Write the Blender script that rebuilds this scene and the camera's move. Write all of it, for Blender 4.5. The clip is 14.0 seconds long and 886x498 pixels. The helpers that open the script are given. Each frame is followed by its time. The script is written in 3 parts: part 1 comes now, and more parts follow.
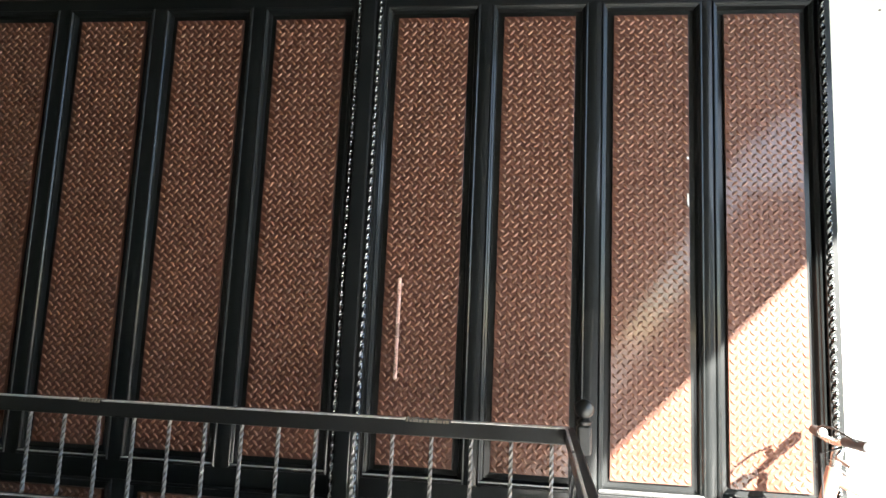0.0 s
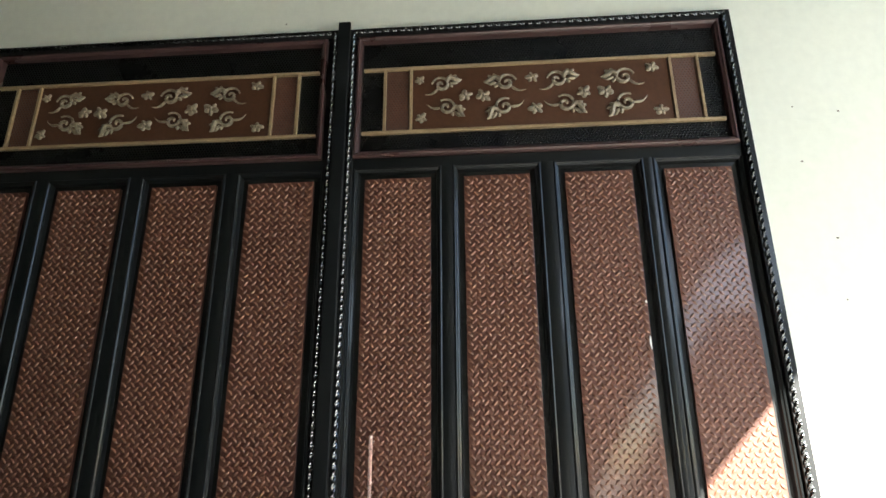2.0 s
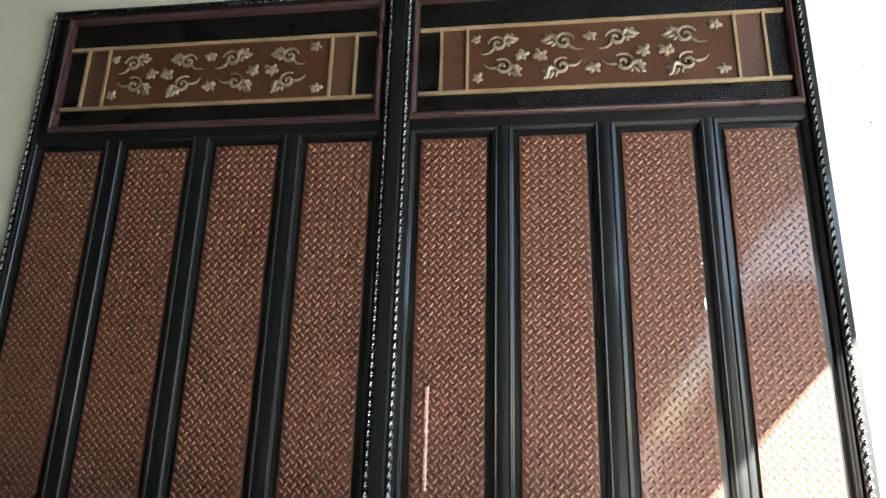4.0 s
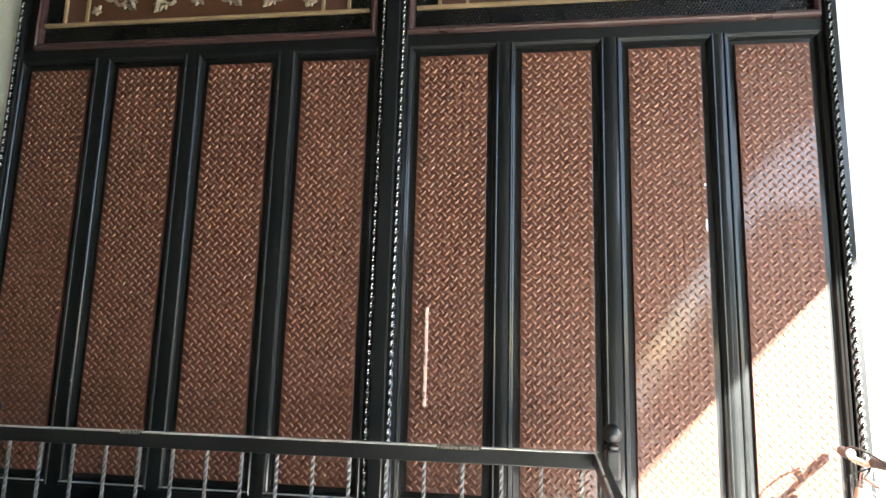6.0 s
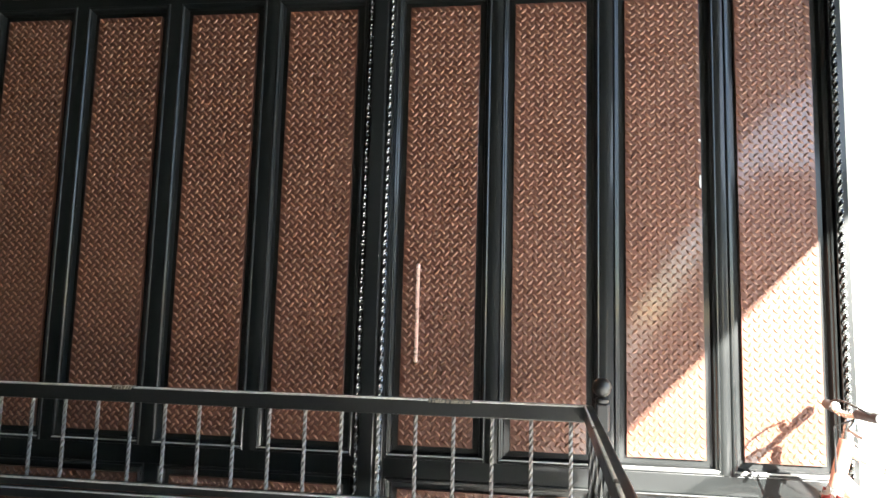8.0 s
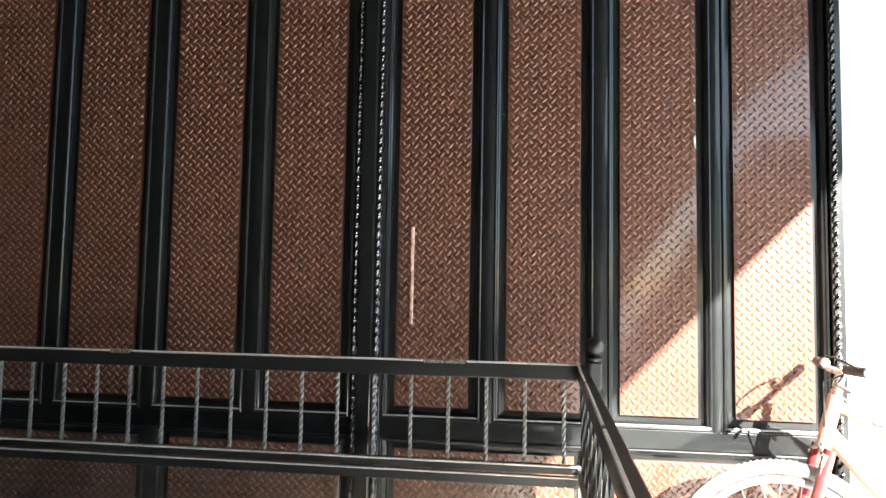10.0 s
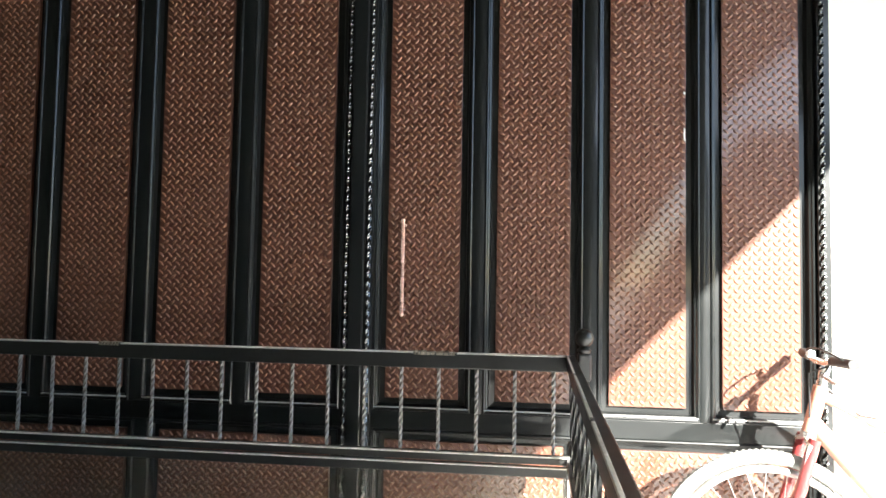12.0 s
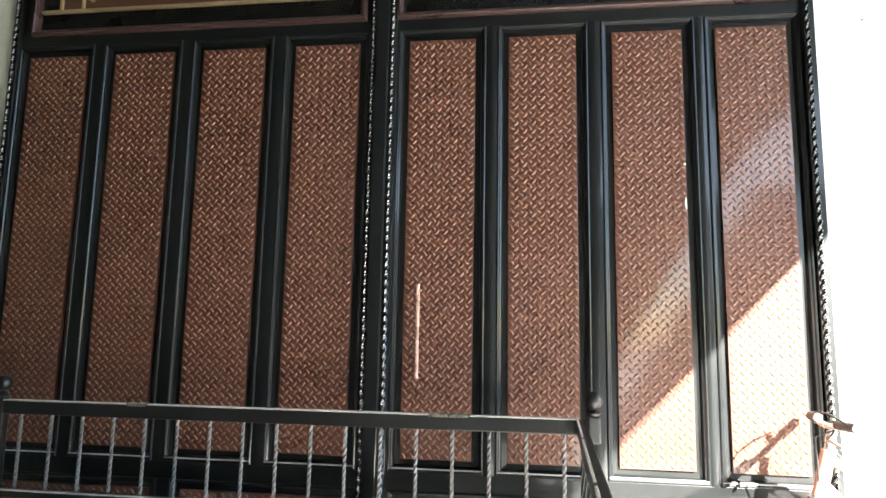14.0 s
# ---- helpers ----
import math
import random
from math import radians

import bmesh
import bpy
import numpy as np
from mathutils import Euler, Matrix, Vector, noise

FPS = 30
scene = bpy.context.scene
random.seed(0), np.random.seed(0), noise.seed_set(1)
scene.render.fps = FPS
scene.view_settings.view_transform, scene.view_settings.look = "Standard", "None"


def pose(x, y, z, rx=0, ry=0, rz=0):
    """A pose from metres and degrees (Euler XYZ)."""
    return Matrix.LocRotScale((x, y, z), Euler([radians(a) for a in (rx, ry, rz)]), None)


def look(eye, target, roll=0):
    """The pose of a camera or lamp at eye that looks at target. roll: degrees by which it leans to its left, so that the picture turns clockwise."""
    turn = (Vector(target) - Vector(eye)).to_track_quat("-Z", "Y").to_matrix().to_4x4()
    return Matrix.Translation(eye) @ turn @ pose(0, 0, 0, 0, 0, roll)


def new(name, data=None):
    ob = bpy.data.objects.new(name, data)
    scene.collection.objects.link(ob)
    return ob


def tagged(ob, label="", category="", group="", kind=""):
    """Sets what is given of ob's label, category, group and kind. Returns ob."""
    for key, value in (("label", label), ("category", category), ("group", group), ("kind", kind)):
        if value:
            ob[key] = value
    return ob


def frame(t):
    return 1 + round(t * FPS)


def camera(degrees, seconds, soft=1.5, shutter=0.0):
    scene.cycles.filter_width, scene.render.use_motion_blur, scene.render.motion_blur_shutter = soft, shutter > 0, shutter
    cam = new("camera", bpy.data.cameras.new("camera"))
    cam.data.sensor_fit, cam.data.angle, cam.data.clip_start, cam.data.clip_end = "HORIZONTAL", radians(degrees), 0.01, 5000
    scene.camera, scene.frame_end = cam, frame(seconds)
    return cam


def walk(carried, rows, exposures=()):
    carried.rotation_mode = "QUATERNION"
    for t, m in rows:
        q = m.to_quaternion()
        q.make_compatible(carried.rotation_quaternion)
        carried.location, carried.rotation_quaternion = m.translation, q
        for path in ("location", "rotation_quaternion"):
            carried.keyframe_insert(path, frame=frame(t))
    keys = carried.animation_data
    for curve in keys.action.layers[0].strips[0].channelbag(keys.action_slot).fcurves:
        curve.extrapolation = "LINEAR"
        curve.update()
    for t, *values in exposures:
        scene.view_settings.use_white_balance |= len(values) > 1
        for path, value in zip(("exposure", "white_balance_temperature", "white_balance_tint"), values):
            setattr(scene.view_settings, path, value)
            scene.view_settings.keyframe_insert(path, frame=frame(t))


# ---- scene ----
cam = camera(70.6, 14.0)
PATH = [
    (0, (0.578, -2.315, 1.298), (0.354, -0.343, 1.551), 2.5),
    (0.5, (0.595, -2.34, 1.336), (0.404, -0.377, 1.666), 1.6),
    (1, (0.598, -2.36, 1.354), (0.485, -0.418, 1.817), 0.3),
    (1.5, (0.603, -2.385, 1.367), (0.462, -0.478, 1.956), -1.0),
    (2, (0.595, -2.372, 1.372), (0.462, -0.487, 2.026), -0.4),
    (2.5, (0.577, -2.417, 1.383), (0.397, -0.531, 2.025), -0.0),
    (3, (0.552, -2.421, 1.362), (0.327, -0.535, 1.987), 0.5),
    (5.5, (0.539, -2.4, 1.324), (0.259, -0.455, 1.697), 1.7),
    (6, (0.545, -2.39, 1.31), (0.275, -0.435, 1.636), 1.5),
    (6.5, (0.544, -2.383, 1.299), (0.294, -0.417, 1.572), 1.1),
    (7, (0.546, -2.375, 1.286), (0.298, -0.406, 1.532), 1.4),
    (7.5, (0.542, -2.37, 1.292), (0.298, -0.397, 1.515), 1.5),
    (10, (0.564, -2.37, 1.248), (0.323, -0.388, 1.373), 1.0),
    (10.5, (0.557, -2.37, 1.246), (0.301, -0.388, 1.313), 1.3),
    (11, (0.557, -2.367, 1.228), (0.28, -0.387, 1.278), 1.2),
    (11.5, (0.554, -2.371, 1.244), (0.28, -0.392, 1.334), 1.3),
    (12, (0.565, -2.371, 1.254), (0.354, -0.384, 1.349), 1.0),
    (12.5, (0.582, -2.373, 1.252), (0.436, -0.385, 1.413), 0.2),
    (13, (0.566, -2.402, 1.273), (0.277, -0.432, 1.453), 1.2),
    (13.5, (0.554, -2.46, 1.269), (0.265, -0.501, 1.55), 2.3),
    (14, (0.584, -2.481, 1.286), (0.324, -0.516, 1.553), 1.0),
]
EXPOSURE = 4.33
LEVELS = [(0.0, -0.02), (1.0, -0.3), (2.0, -0.4), (3.0, -0.12), (5.5, 0.52), (6.5, 0.38), (7.5, 0.3), (10.0, -0.15), (11.0, 0.0), (12.0, -0.2), (12.5, -0.55), (13.0, -0.5), (13.5, 0.15), (14.0, 0.3)]
walk(cam, [(t, look(eye, target, roll)) for t, eye, target, roll in PATH], [(t, EXPOSURE + d) for t, d in LEVELS])

# ---- world, sun, exposure ----
SUN = Vector((0.58, -1.0, 0.60)).normalized()
world = bpy.data.worlds.new("sky")
scene.world = world
world.use_nodes = True
wn = world.node_tree
sky = wn.nodes.new("ShaderNodeTexSky")
sky.sky_type = "NISHITA"
sky.sun_disc = False
sky.sun_elevation = math.asin(SUN.z)
sky.sun_rotation = math.atan2(SUN.x, SUN.y)
sky.dust_density = 0.18
wn.links.new(sky.outputs[0], wn.nodes["Background"].inputs[0])
wn.nodes["Background"].inputs[1].default_value = 0.04
sun = new("sun", bpy.data.lights.new("sun", "SUN"))
sun.data.energy, sun.data.angle, sun.data.color = 3.1, radians(0.25), (1.0, 0.965, 0.89)
sun.matrix_world = look(SUN * 30, (0, 0, 0))


# ---- materials ----
def material(name, base, rough=0.5, metal=0.0, vary=0.15, scale=6.0, grain=60.0, bump=0.0, spec=0.5, coat=0.0):
    m = bpy.data.materials.new(name)
    m.use_nodes = True
    t = m.node_tree
    b = t.nodes["Principled BSDF"]
    co = t.nodes.new("ShaderNodeTexCoord")
    n1, n2 = t.nodes.new("ShaderNodeTexNoise"), t.nodes.new("ShaderNodeTexNoise")
    n1.inputs["Scale"].default_value, n2.inputs["Scale"].default_value = scale, grain
    n1.inputs["Detail"].default_value, n2.inputs["Detail"].default_value = 4, 3
    for n in (n1, n2):
        t.links.new(co.outputs["Object"], n.inputs["Vector"])
    mix = t.nodes.new("ShaderNodeMath")
    mix.operation = "ADD"
    t.links.new(n1.outputs[0], mix.inputs[0])
    t.links.new(n2.outputs[0], mix.inputs[1])
    ramp = t.nodes.new("ShaderNodeMapRange")
    ramp.inputs["From Min"].default_value, ramp.inputs["From Max"].default_value = 0.6, 1.4
    ramp.inputs["To Min"].default_value, ramp.inputs["To Max"].default_value = 1 - vary, 1 + vary
    t.links.new(mix.outputs[0], ramp.inputs[0])
    col = t.nodes.new("ShaderNodeMix")
    col.data_type, col.blend_type = "RGBA", "MULTIPLY"
    col.inputs[0].default_value = 1.0
    col.inputs[6].default_value = (*base, 1)
    t.links.new(ramp.outputs[0], col.inputs[7])
    t.links.new(col.outputs[2], b.inputs["Base Color"])
    rr = t.nodes.new("ShaderNodeMapRange")
    rr.inputs["From Min"].default_value, rr.inputs["From Max"].default_value = 0.3, 0.7
    rr.inputs["To Min"].default_value, rr.inputs["To Max"].default_value = max(rough * 0.8, 0.0), min(rough * 1.25, 1.0)
    t.links.new(n1.outputs[0], rr.inputs[0])
    t.links.new(rr.outputs[0], b.inputs["Roughness"])
    b.inputs["Metallic"].default_value = metal
    b.inputs["Specular IOR Level"].default_value = spec
    b.inputs["Coat Weight"].default_value = coat
    b.inputs["Coat Roughness"].default_value = 0.09
    if bump:
        bu = t.nodes.new("ShaderNodeBump")
        bu.inputs["Strength"].default_value, bu.inputs["Distance"].default_value = bump, 0.003
        t.links.new(mix.outputs[0], bu.inputs["Height"])
        t.links.new(bu.outputs[0], b.inputs["Normal"])
    return m


BLACK = material("black_enamel", (0.0052, 0.0066, 0.0066), 0.45, 0.0, 0.25, 2, 12, 0.0, 0.26, 0.45)
BROWN = material("brown_tread_plate", (0.108, 0.038, 0.0215), 0.46, 0.06, 0.08, 2.5, 50, 0.02, 0.50, 1.0)
# Studs lighter than the plate: their highlights are put into the colour.
BUMPS = material("brown_tread_bumps", (0.175, 0.074, 0.041), 0.34, 0.22, 0.10, 2.5, 50, 0.0, 0.6, 0.5)
ROSE = material("rosewood_trim", (0.05, 0.026, 0.024), 0.3, 0.0, 0.2, 4, 50, 0.03)
GOLD = material("antique_gold_paint", (0.32, 0.23, 0.13), 0.4, 0.2, 0.25, 8, 70, 0.05)
LEAF = material("tarnished_leaf_paint", (0.24, 0.20, 0.14), 0.4, 0.2, 0.6, 26, 90, 0.1)
PLATE = material("brown_centre_plate", (0.085, 0.036, 0.018), 0.4, 0.1, 0.2, 3, 60, 0.05)
MESH_BLACK = material("black_pressed_sheet", (0.0045, 0.0048, 0.0045), 0.30, 0.0, 0.2, 5, 60, 0.0, 0.3)
BLACK_DOTS = material("black_pressed_dots", (0.0045, 0.005, 0.005), 0.13, 0.0, 0.2, 5, 60, 0.0, 0.4)
MESH_BROWN = material("brown_pressed_sheet", (0.07, 0.030, 0.019), 0.35, 0.0, 0.2, 5, 60, 0.0, 0.4)
BROWN_DOTS = material("brown_pressed_dots", (0.12, 0.060, 0.042), 0.16, 0.0, 0.2, 5, 60, 0.0, 0.8)
STEEL = material("worn_black_steel", (0.010, 0.0105, 0.010), 0.36, 0.0, 0.3, 5, 60, 0.03, 0.45, 0.2)
# Darkened copy of the bar steel: shade on the side bars put into colour.
SHADE_STEEL = material("shaded_twisted_steel", (0.03, 0.031, 0.03), 0.40, 0.2, 0.3, 9, 70, 0.0)
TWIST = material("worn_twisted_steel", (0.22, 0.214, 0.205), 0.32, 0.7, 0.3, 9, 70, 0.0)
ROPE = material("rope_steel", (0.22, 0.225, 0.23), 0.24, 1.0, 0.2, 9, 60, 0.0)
# Dim copy of the rope steel: weaker light on outer trims put into colour.
ROPE_SHADE = material("shaded_rope_steel", (0.10, 0.105, 0.105), 0.24, 1.0, 0.2, 9, 60, 0.0)
# Pale steel that paints the bright line of light on rail edges.
EDGE_SHINE = material("edge_shine_steel", (0.6, 0.58, 0.54), 0.4, 0.3, 0.35, 12, 80, 0.05)
# Pale grey that paints the light caught by the panel ledges.
LEDGE_LIGHT = material("pale_ledge_light", (0.42, 0.41, 0.38), 0.85, 0.0, 0.3, 14, 80, 0.1)
COPPER = material("pale_copper", (0.82, 0.56, 0.48), 0.28, 0.5, 0.15, 9, 60, 0.0)
WALL = material("cream_wall_paint", (0.69, 0.70, 0.60), 0.75, 0.0, 0.06, 1.3, 25, 0.15)
# Near-black underside: shade put into colour to cut bounced light.
CEIL = material("shade_slab_dark", (0.06, 0.061, 0.057), 0.8, 0.0, 0.05, 1.3, 25, 0.1)
# Left wall out of view: shade is put into its near-black colour.
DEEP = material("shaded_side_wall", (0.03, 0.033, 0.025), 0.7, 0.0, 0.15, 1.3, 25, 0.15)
# For unseen walls behind: the dark colour stands for shaded surroundings.
DARK = material("dark_unseen_wall", (0.065, 0.063, 0.058), 0.7, 0.0, 0.15, 1.3, 25, 0.15)
FLOOR = material("floor_concrete", (0.43, 0.43, 0.42), 0.6, 0.0, 0.2, 1.5, 30, 0.2)
SOIL = material("ground_earth", (0.30, 0.26, 0.20), 0.9, 0.0, 0.3, 0.6, 9, 0.3)
# Translucent white for a sheet added to cut off the low sun patch.
SUN_SHEET = bpy.data.materials.new("sun_bounding_sheet")
SUN_SHEET.use_nodes = True
ft = SUN_SHEET.node_tree
ft.nodes.clear()
fo, fm, fd, fl, fn, fr = (ft.nodes.new(n) for n in ("ShaderNodeOutputMaterial", "ShaderNodeMixShader", "ShaderNodeBsdfDiffuse", "ShaderNodeBsdfTranslucent", "ShaderNodeTexNoise", "ShaderNodeMapRange"))
fn.inputs["Scale"].default_value = 7.0
fr.inputs["To Min"].default_value, fr.inputs["To Max"].default_value = 0.6, 0.8
fd.inputs["Color"].default_value, fl.inputs["Color"].default_value = (0.75, 0.75, 0.72, 1), (0.8, 0.78, 0.74, 1)
ft.links.new(fn.outputs[0], fr.inputs[0])
ft.links.new(fr.outputs[0], fm.inputs[0])
ft.links.new(fd.outputs[0], fm.inputs[1])
ft.links.new(fl.outputs[0], fm.inputs[2])
ft.links.new(fm.outputs[0], fo.inputs[0])
RED = material("red_bicycle_paint", (0.22, 0.032, 0.032), 0.3, 0.0, 0.12, 9, 70, 0.0, coat=0.4)
SALMON = material("pale_frame_paint", (0.55, 0.25, 0.18), 0.4, 0.0, 0.12, 9, 70, 0.0, coat=0.2)
SILVER = material("brushed_alloy", (0.62, 0.62, 0.60), 0.28, 0.9, 0.1, 9, 80, 0.0)
TYRE = material("dusty_tyre_rubber", (0.24, 0.245, 0.23), 0.8, 0.0, 0.3, 14, 90, 0.3)
RUBBER = material("black_rubber", (0.025, 0.025, 0.026), 0.55, 0.0, 0.3, 14, 90, 0.2)
WHITE = material("white_plastic", (0.75, 0.75, 0.72), 0.35, 0.0, 0.08, 14, 90, 0.0)
MARK = material("wall_stain", (0.16, 0.14, 0.11), 0.8, 0.0, 0.3, 30, 90, 0.0)
GLASS = bpy.data.materials.new("clear_pane")
GLASS.use_nodes = True
gt = GLASS.node_tree
gt.nodes.clear()
go, gm, gg, gl, gf = (gt.nodes.new(n) for n in ("ShaderNodeOutputMaterial", "ShaderNodeMixShader", "ShaderNodeBsdfGlossy", "ShaderNodeBsdfTransparent", "ShaderNodeFresnel"))
gf.inputs["IOR"].default_value = 1.22
gg.inputs["Roughness"].default_value = 0.055
gl.inputs["Color"].default_value = (0.95, 0.96, 0.95, 1)
gt.links.new(gf.outputs[0], gm.inputs[0])
gt.links.new(gl.outputs[0], gm.inputs[1])
gt.links.new(gg.outputs[0], gm.inputs[2])
gd, gs = gt.nodes.new("ShaderNodeBsdfDiffuse"), gt.nodes.new("ShaderNodeMixShader")
gn, gr = gt.nodes.new("ShaderNodeTexNoise"), gt.nodes.new("ShaderNodeMapRange")
gn.inputs["Scale"].default_value = 5.0
gr.inputs["To Min"].default_value, gr.inputs["To Max"].default_value = 0.01, 0.035
gd.inputs["Color"].default_value = (0.5, 0.42, 0.33, 1)
gt.links.new(gn.outputs[0], gr.inputs[0])
gt.links.new(gr.outputs[0], gs.inputs[0])
gt.links.new(gm.outputs[0], gs.inputs[1])
gt.links.new(gd.outputs[0], gs.inputs[2])
gt.links.new(gs.outputs[0], go.inputs[0])


# ---- mesh helpers ----
def mesh_of(bm, name, mat, smooth=False):
    bmesh.ops.recalc_face_normals(bm, faces=bm.faces[:])
    me = bpy.data.meshes.new(name)
    bm.to_mesh(me)
    bm.free()
    me.materials.append(mat)
    if smooth:
        me.shade_smooth()
        me.set_sharp_from_angle(angle=radians(40))
    return me


def part(name, bm, mat, parent=None, label="", smooth=False):
    me = bm if isinstance(bm, bpy.types.Mesh) else mesh_of(bm, name, mat, smooth)
    ob = new(name, me)
    if parent is not None:
        ob.parent = parent
    if label:
        tagged(ob, label)
    return ob


def thing(name, label, category, group="", kind="", at=(0, 0, 0)):
    ob = new(name)
    ob.location = at
    return tagged(ob, label, category, group, kind)


def box(x0, x1, y0, y1, z0, z1, bevel=0.0, bm=None):
    bm = bm or bmesh.new()
    made = bmesh.ops.create_cube(bm, size=1.0, matrix=Matrix.LocRotScale(((x0 + x1) / 2, (y0 + y1) / 2, (z0 + z1) / 2), None, (x1 - x0, y1 - y0, z1 - z0)))
    if bevel:
        edges = list({e for v in made["verts"] for e in v.link_edges})
        bmesh.ops.bevel(bm, geom=edges, offset=bevel, segments=2, profile=0.5, affect="EDGES")
    return bm


def bowed(x0, x1, face, back, z0, z1):
    """An upright bar whose face swells slightly towards the yard."""
    bm = bmesh.new()
    outline = [(x0, back), (x0, face)] + [(x0 + (x1 - x0) * f, face - 0.0035 * math.sin(math.pi * f)) for f in (0.1, 0.25, 0.4, 0.5, 0.6, 0.75, 0.9)] + [(x1, face), (x1, back)]
    ends = [[bm.verts.new((x, y, z)) for x, y in outline] for z in (z0, z1)]
    for loop in ends:
        bm.faces.new(loop)
    for i in range(len(outline)):
        j = (i + 1) % len(outline)
        bm.faces.new((ends[0][i], ends[0][j], ends[1][j], ends[1][i]))
    return bm


def ring(x0, x1, z0, z1, profile, bm=None):
    """A mitred moulding round a rectangle in the gate's plane; profile: (inset, y) from outside to inside."""
    bm = bm or bmesh.new()
    rows = []
    for d, y in profile:
        rows.append([bm.verts.new(p) for p in ((x0 + d, y, z0 + d), (x1 - d, y, z0 + d), (x1 - d, y, z1 - d), (x0 + d, y, z1 - d))])
    for a, b in zip(rows, rows[1:]):
        for i in range(4):
            j = (i + 1) % 4
            bm.faces.new((a[i], a[j], b[j], b[i]))
    return bm


def tube(points, radius, sides=8, bm=None, closed=False):
    """A round bar along points; radius may be a list."""
    bm = bm or bmesh.new()
    pts = [Vector(p) for p in points]
    n = len(pts)
    rad = radius if isinstance(radius, (list, tuple)) else [radius] * n
    rows = []
    for i, p in enumerate(pts):
        a = pts[(i - 1) % n] if closed or i > 0 else p
        b = pts[(i + 1) % n] if closed or i < n - 1 else p
        q = (b - a).normalized().to_track_quat("Z", "Y")
        rows.append([bm.verts.new(p + q @ Vector((rad[i] * math.cos(2 * math.pi * s / sides), rad[i] * math.sin(2 * math.pi * s / sides), 0))) for s in range(sides)])
    pairs = list(zip(rows, rows[1:])) + ([(rows[-1], rows[0])] if closed else [])
    for a, b in pairs:
        for s in range(sides):
            bm.faces.new((a[s], a[(s + 1) % sides], b[(s + 1) % sides], b[s]))
    if not closed:
        bm.faces.new(rows[0][::-1])
        bm.faces.new(rows[-1])
    return bm


def twisted(length, half, turn_length, step, ends=0.0):
    """A square bar along z, twisted once in turn_length, with plain ends."""
    bm = bmesh.new()
    rows, z = [], 0.0
    n = max(2, round(length / step))
    for i in range(n + 1):
        z = length * i / n
        a = 2 * math.pi * min(max(z - ends, 0), length - 2 * ends) / turn_length + math.pi / 4
        rows.append([bm.verts.new((half * 1.414 * math.cos(a + k * math.pi / 2), half * 1.414 * math.sin(a + k * math.pi / 2), z)) for k in range(4)])
    for a, b in zip(rows, rows[1:]):
        for k in range(4):
            bm.faces.new((a[k], a[(k + 1) % 4], b[(k + 1) % 4], b[k]))
    bm.faces.new(rows[0][::-1])
    bm.faces.new(rows[-1])
    return bm


def rope(length, half, lay, step):
    """Two strands laid round each other along z; lay is the length of one full turn."""
    bm = bmesh.new()
    rows = []
    n = max(2, round(length / step))
    for i in range(n + 1):
        z = length * i / n
        a = 2 * math.pi * z / lay
        row = []
        for k in range(10):
            b = 2 * math.pi * k / 10
            r = half * (0.66 + 0.34 * math.cos(2 * b))
            row.append(bm.verts.new((r * math.cos(a + b), r * math.sin(a + b), z)))
        rows.append(row)
    for a, b in zip(rows, rows[1:]):
        for k in range(10):
            bm.faces.new((a[k], a[(k + 1) % 10], b[(k + 1) % 10], b[k]))
    bm.faces.new(rows[0][::-1])
    bm.faces.new(rows[-1])
    return bm


def ball(r, at, bm=None, seg=20):
    bm = bm or bmesh.new()
    bmesh.ops.create_uvsphere(bm, u_segments=seg, v_segments=seg // 2, radius=r, matrix=Matrix.Translation(at))
    return bm


# ---- the setting ----
GX0, GX1, GZ = -1.762, 1.698, 3.262


def structure(name, bm, mat, label, category):
    return tagged(part(name, bm, mat), label, category, kind="structure")


SLAB_X, SLAB_Z = 4.775, 4.85
structure("floor", box(-2.6, 14, -24, 0.6, -0.2, 0.03), FLOOR, "plain concrete floor of the yard", "floor")
structure("ground", box(-400, 400, -400, 400, -0.5, -0.21), SOIL, "bare earth ground beyond the yard", "ground")
front = box(-2.6, GX0, -0.005, 0.22, 0.03, SLAB_Z)
box(GX1, 12.0, -0.005, 0.22, 0.03, SLAB_Z, bm=front)
box(GX0, GX1, -0.005, 0.22, GZ, SLAB_Z, bm=front)
structure("wall_front", front, WALL, "cream painted plaster wall round the gate", "wall")
# Unseen dark wall added to dim the left leaf of the gate.
structure("unseen_wall_left", box(-2.6, -2.4, -3.0, -0.005, 0.03, SLAB_Z), DEEP, "unseen side wall with shade put into its dark colour", "wall")


def slab_wall(outline, y0, y1):
    """An upright wall along x with the given outline in x and z."""
    bm = bmesh.new()
    sides = [[bm.verts.new((x, y, z)) for x, z in outline] for y in (y0, y1)]
    for loop in sides:
        bm.faces.new(loop)
    n = len(outline)
    for i in range(n):
        bm.faces.new((sides[0][i], sides[0][(i + 1) % n], sides[1][(i + 1) % n], sides[1][i]))
    return bm


# Added out of view: its slanted edge bounds the sky mirrored in the gate.
structure("unseen_wall_back", slab_wall([(-2.6, 0.03), (0.691, 0.03), (3.69, SLAB_Z), (-2.6, SLAB_Z)], -3.0, -3.2), DARK, "unseen dark wall, slanted to shape the band mirrored in the gate", "wall")
# Second unseen wall, added to cut off the mirrored band from below.
structure("unseen_wall_yard", slab_wall([(2.9, 0.03), (14, 0.03), (14, 4.7), (5.75, 4.7)], -12.0, -12.2), DARK, "unseen dark wall added to bound the band mirrored in the gate", "wall")
# Unseen slab, added so that its edge draws the shadow line across the gate.
structure("ceiling", box(-2.6, SLAB_X, -20, -0.005, SLAB_Z, SLAB_Z + 0.16), CEIL, "unseen slab added to cast the shadow edge on the gate", "ceiling")
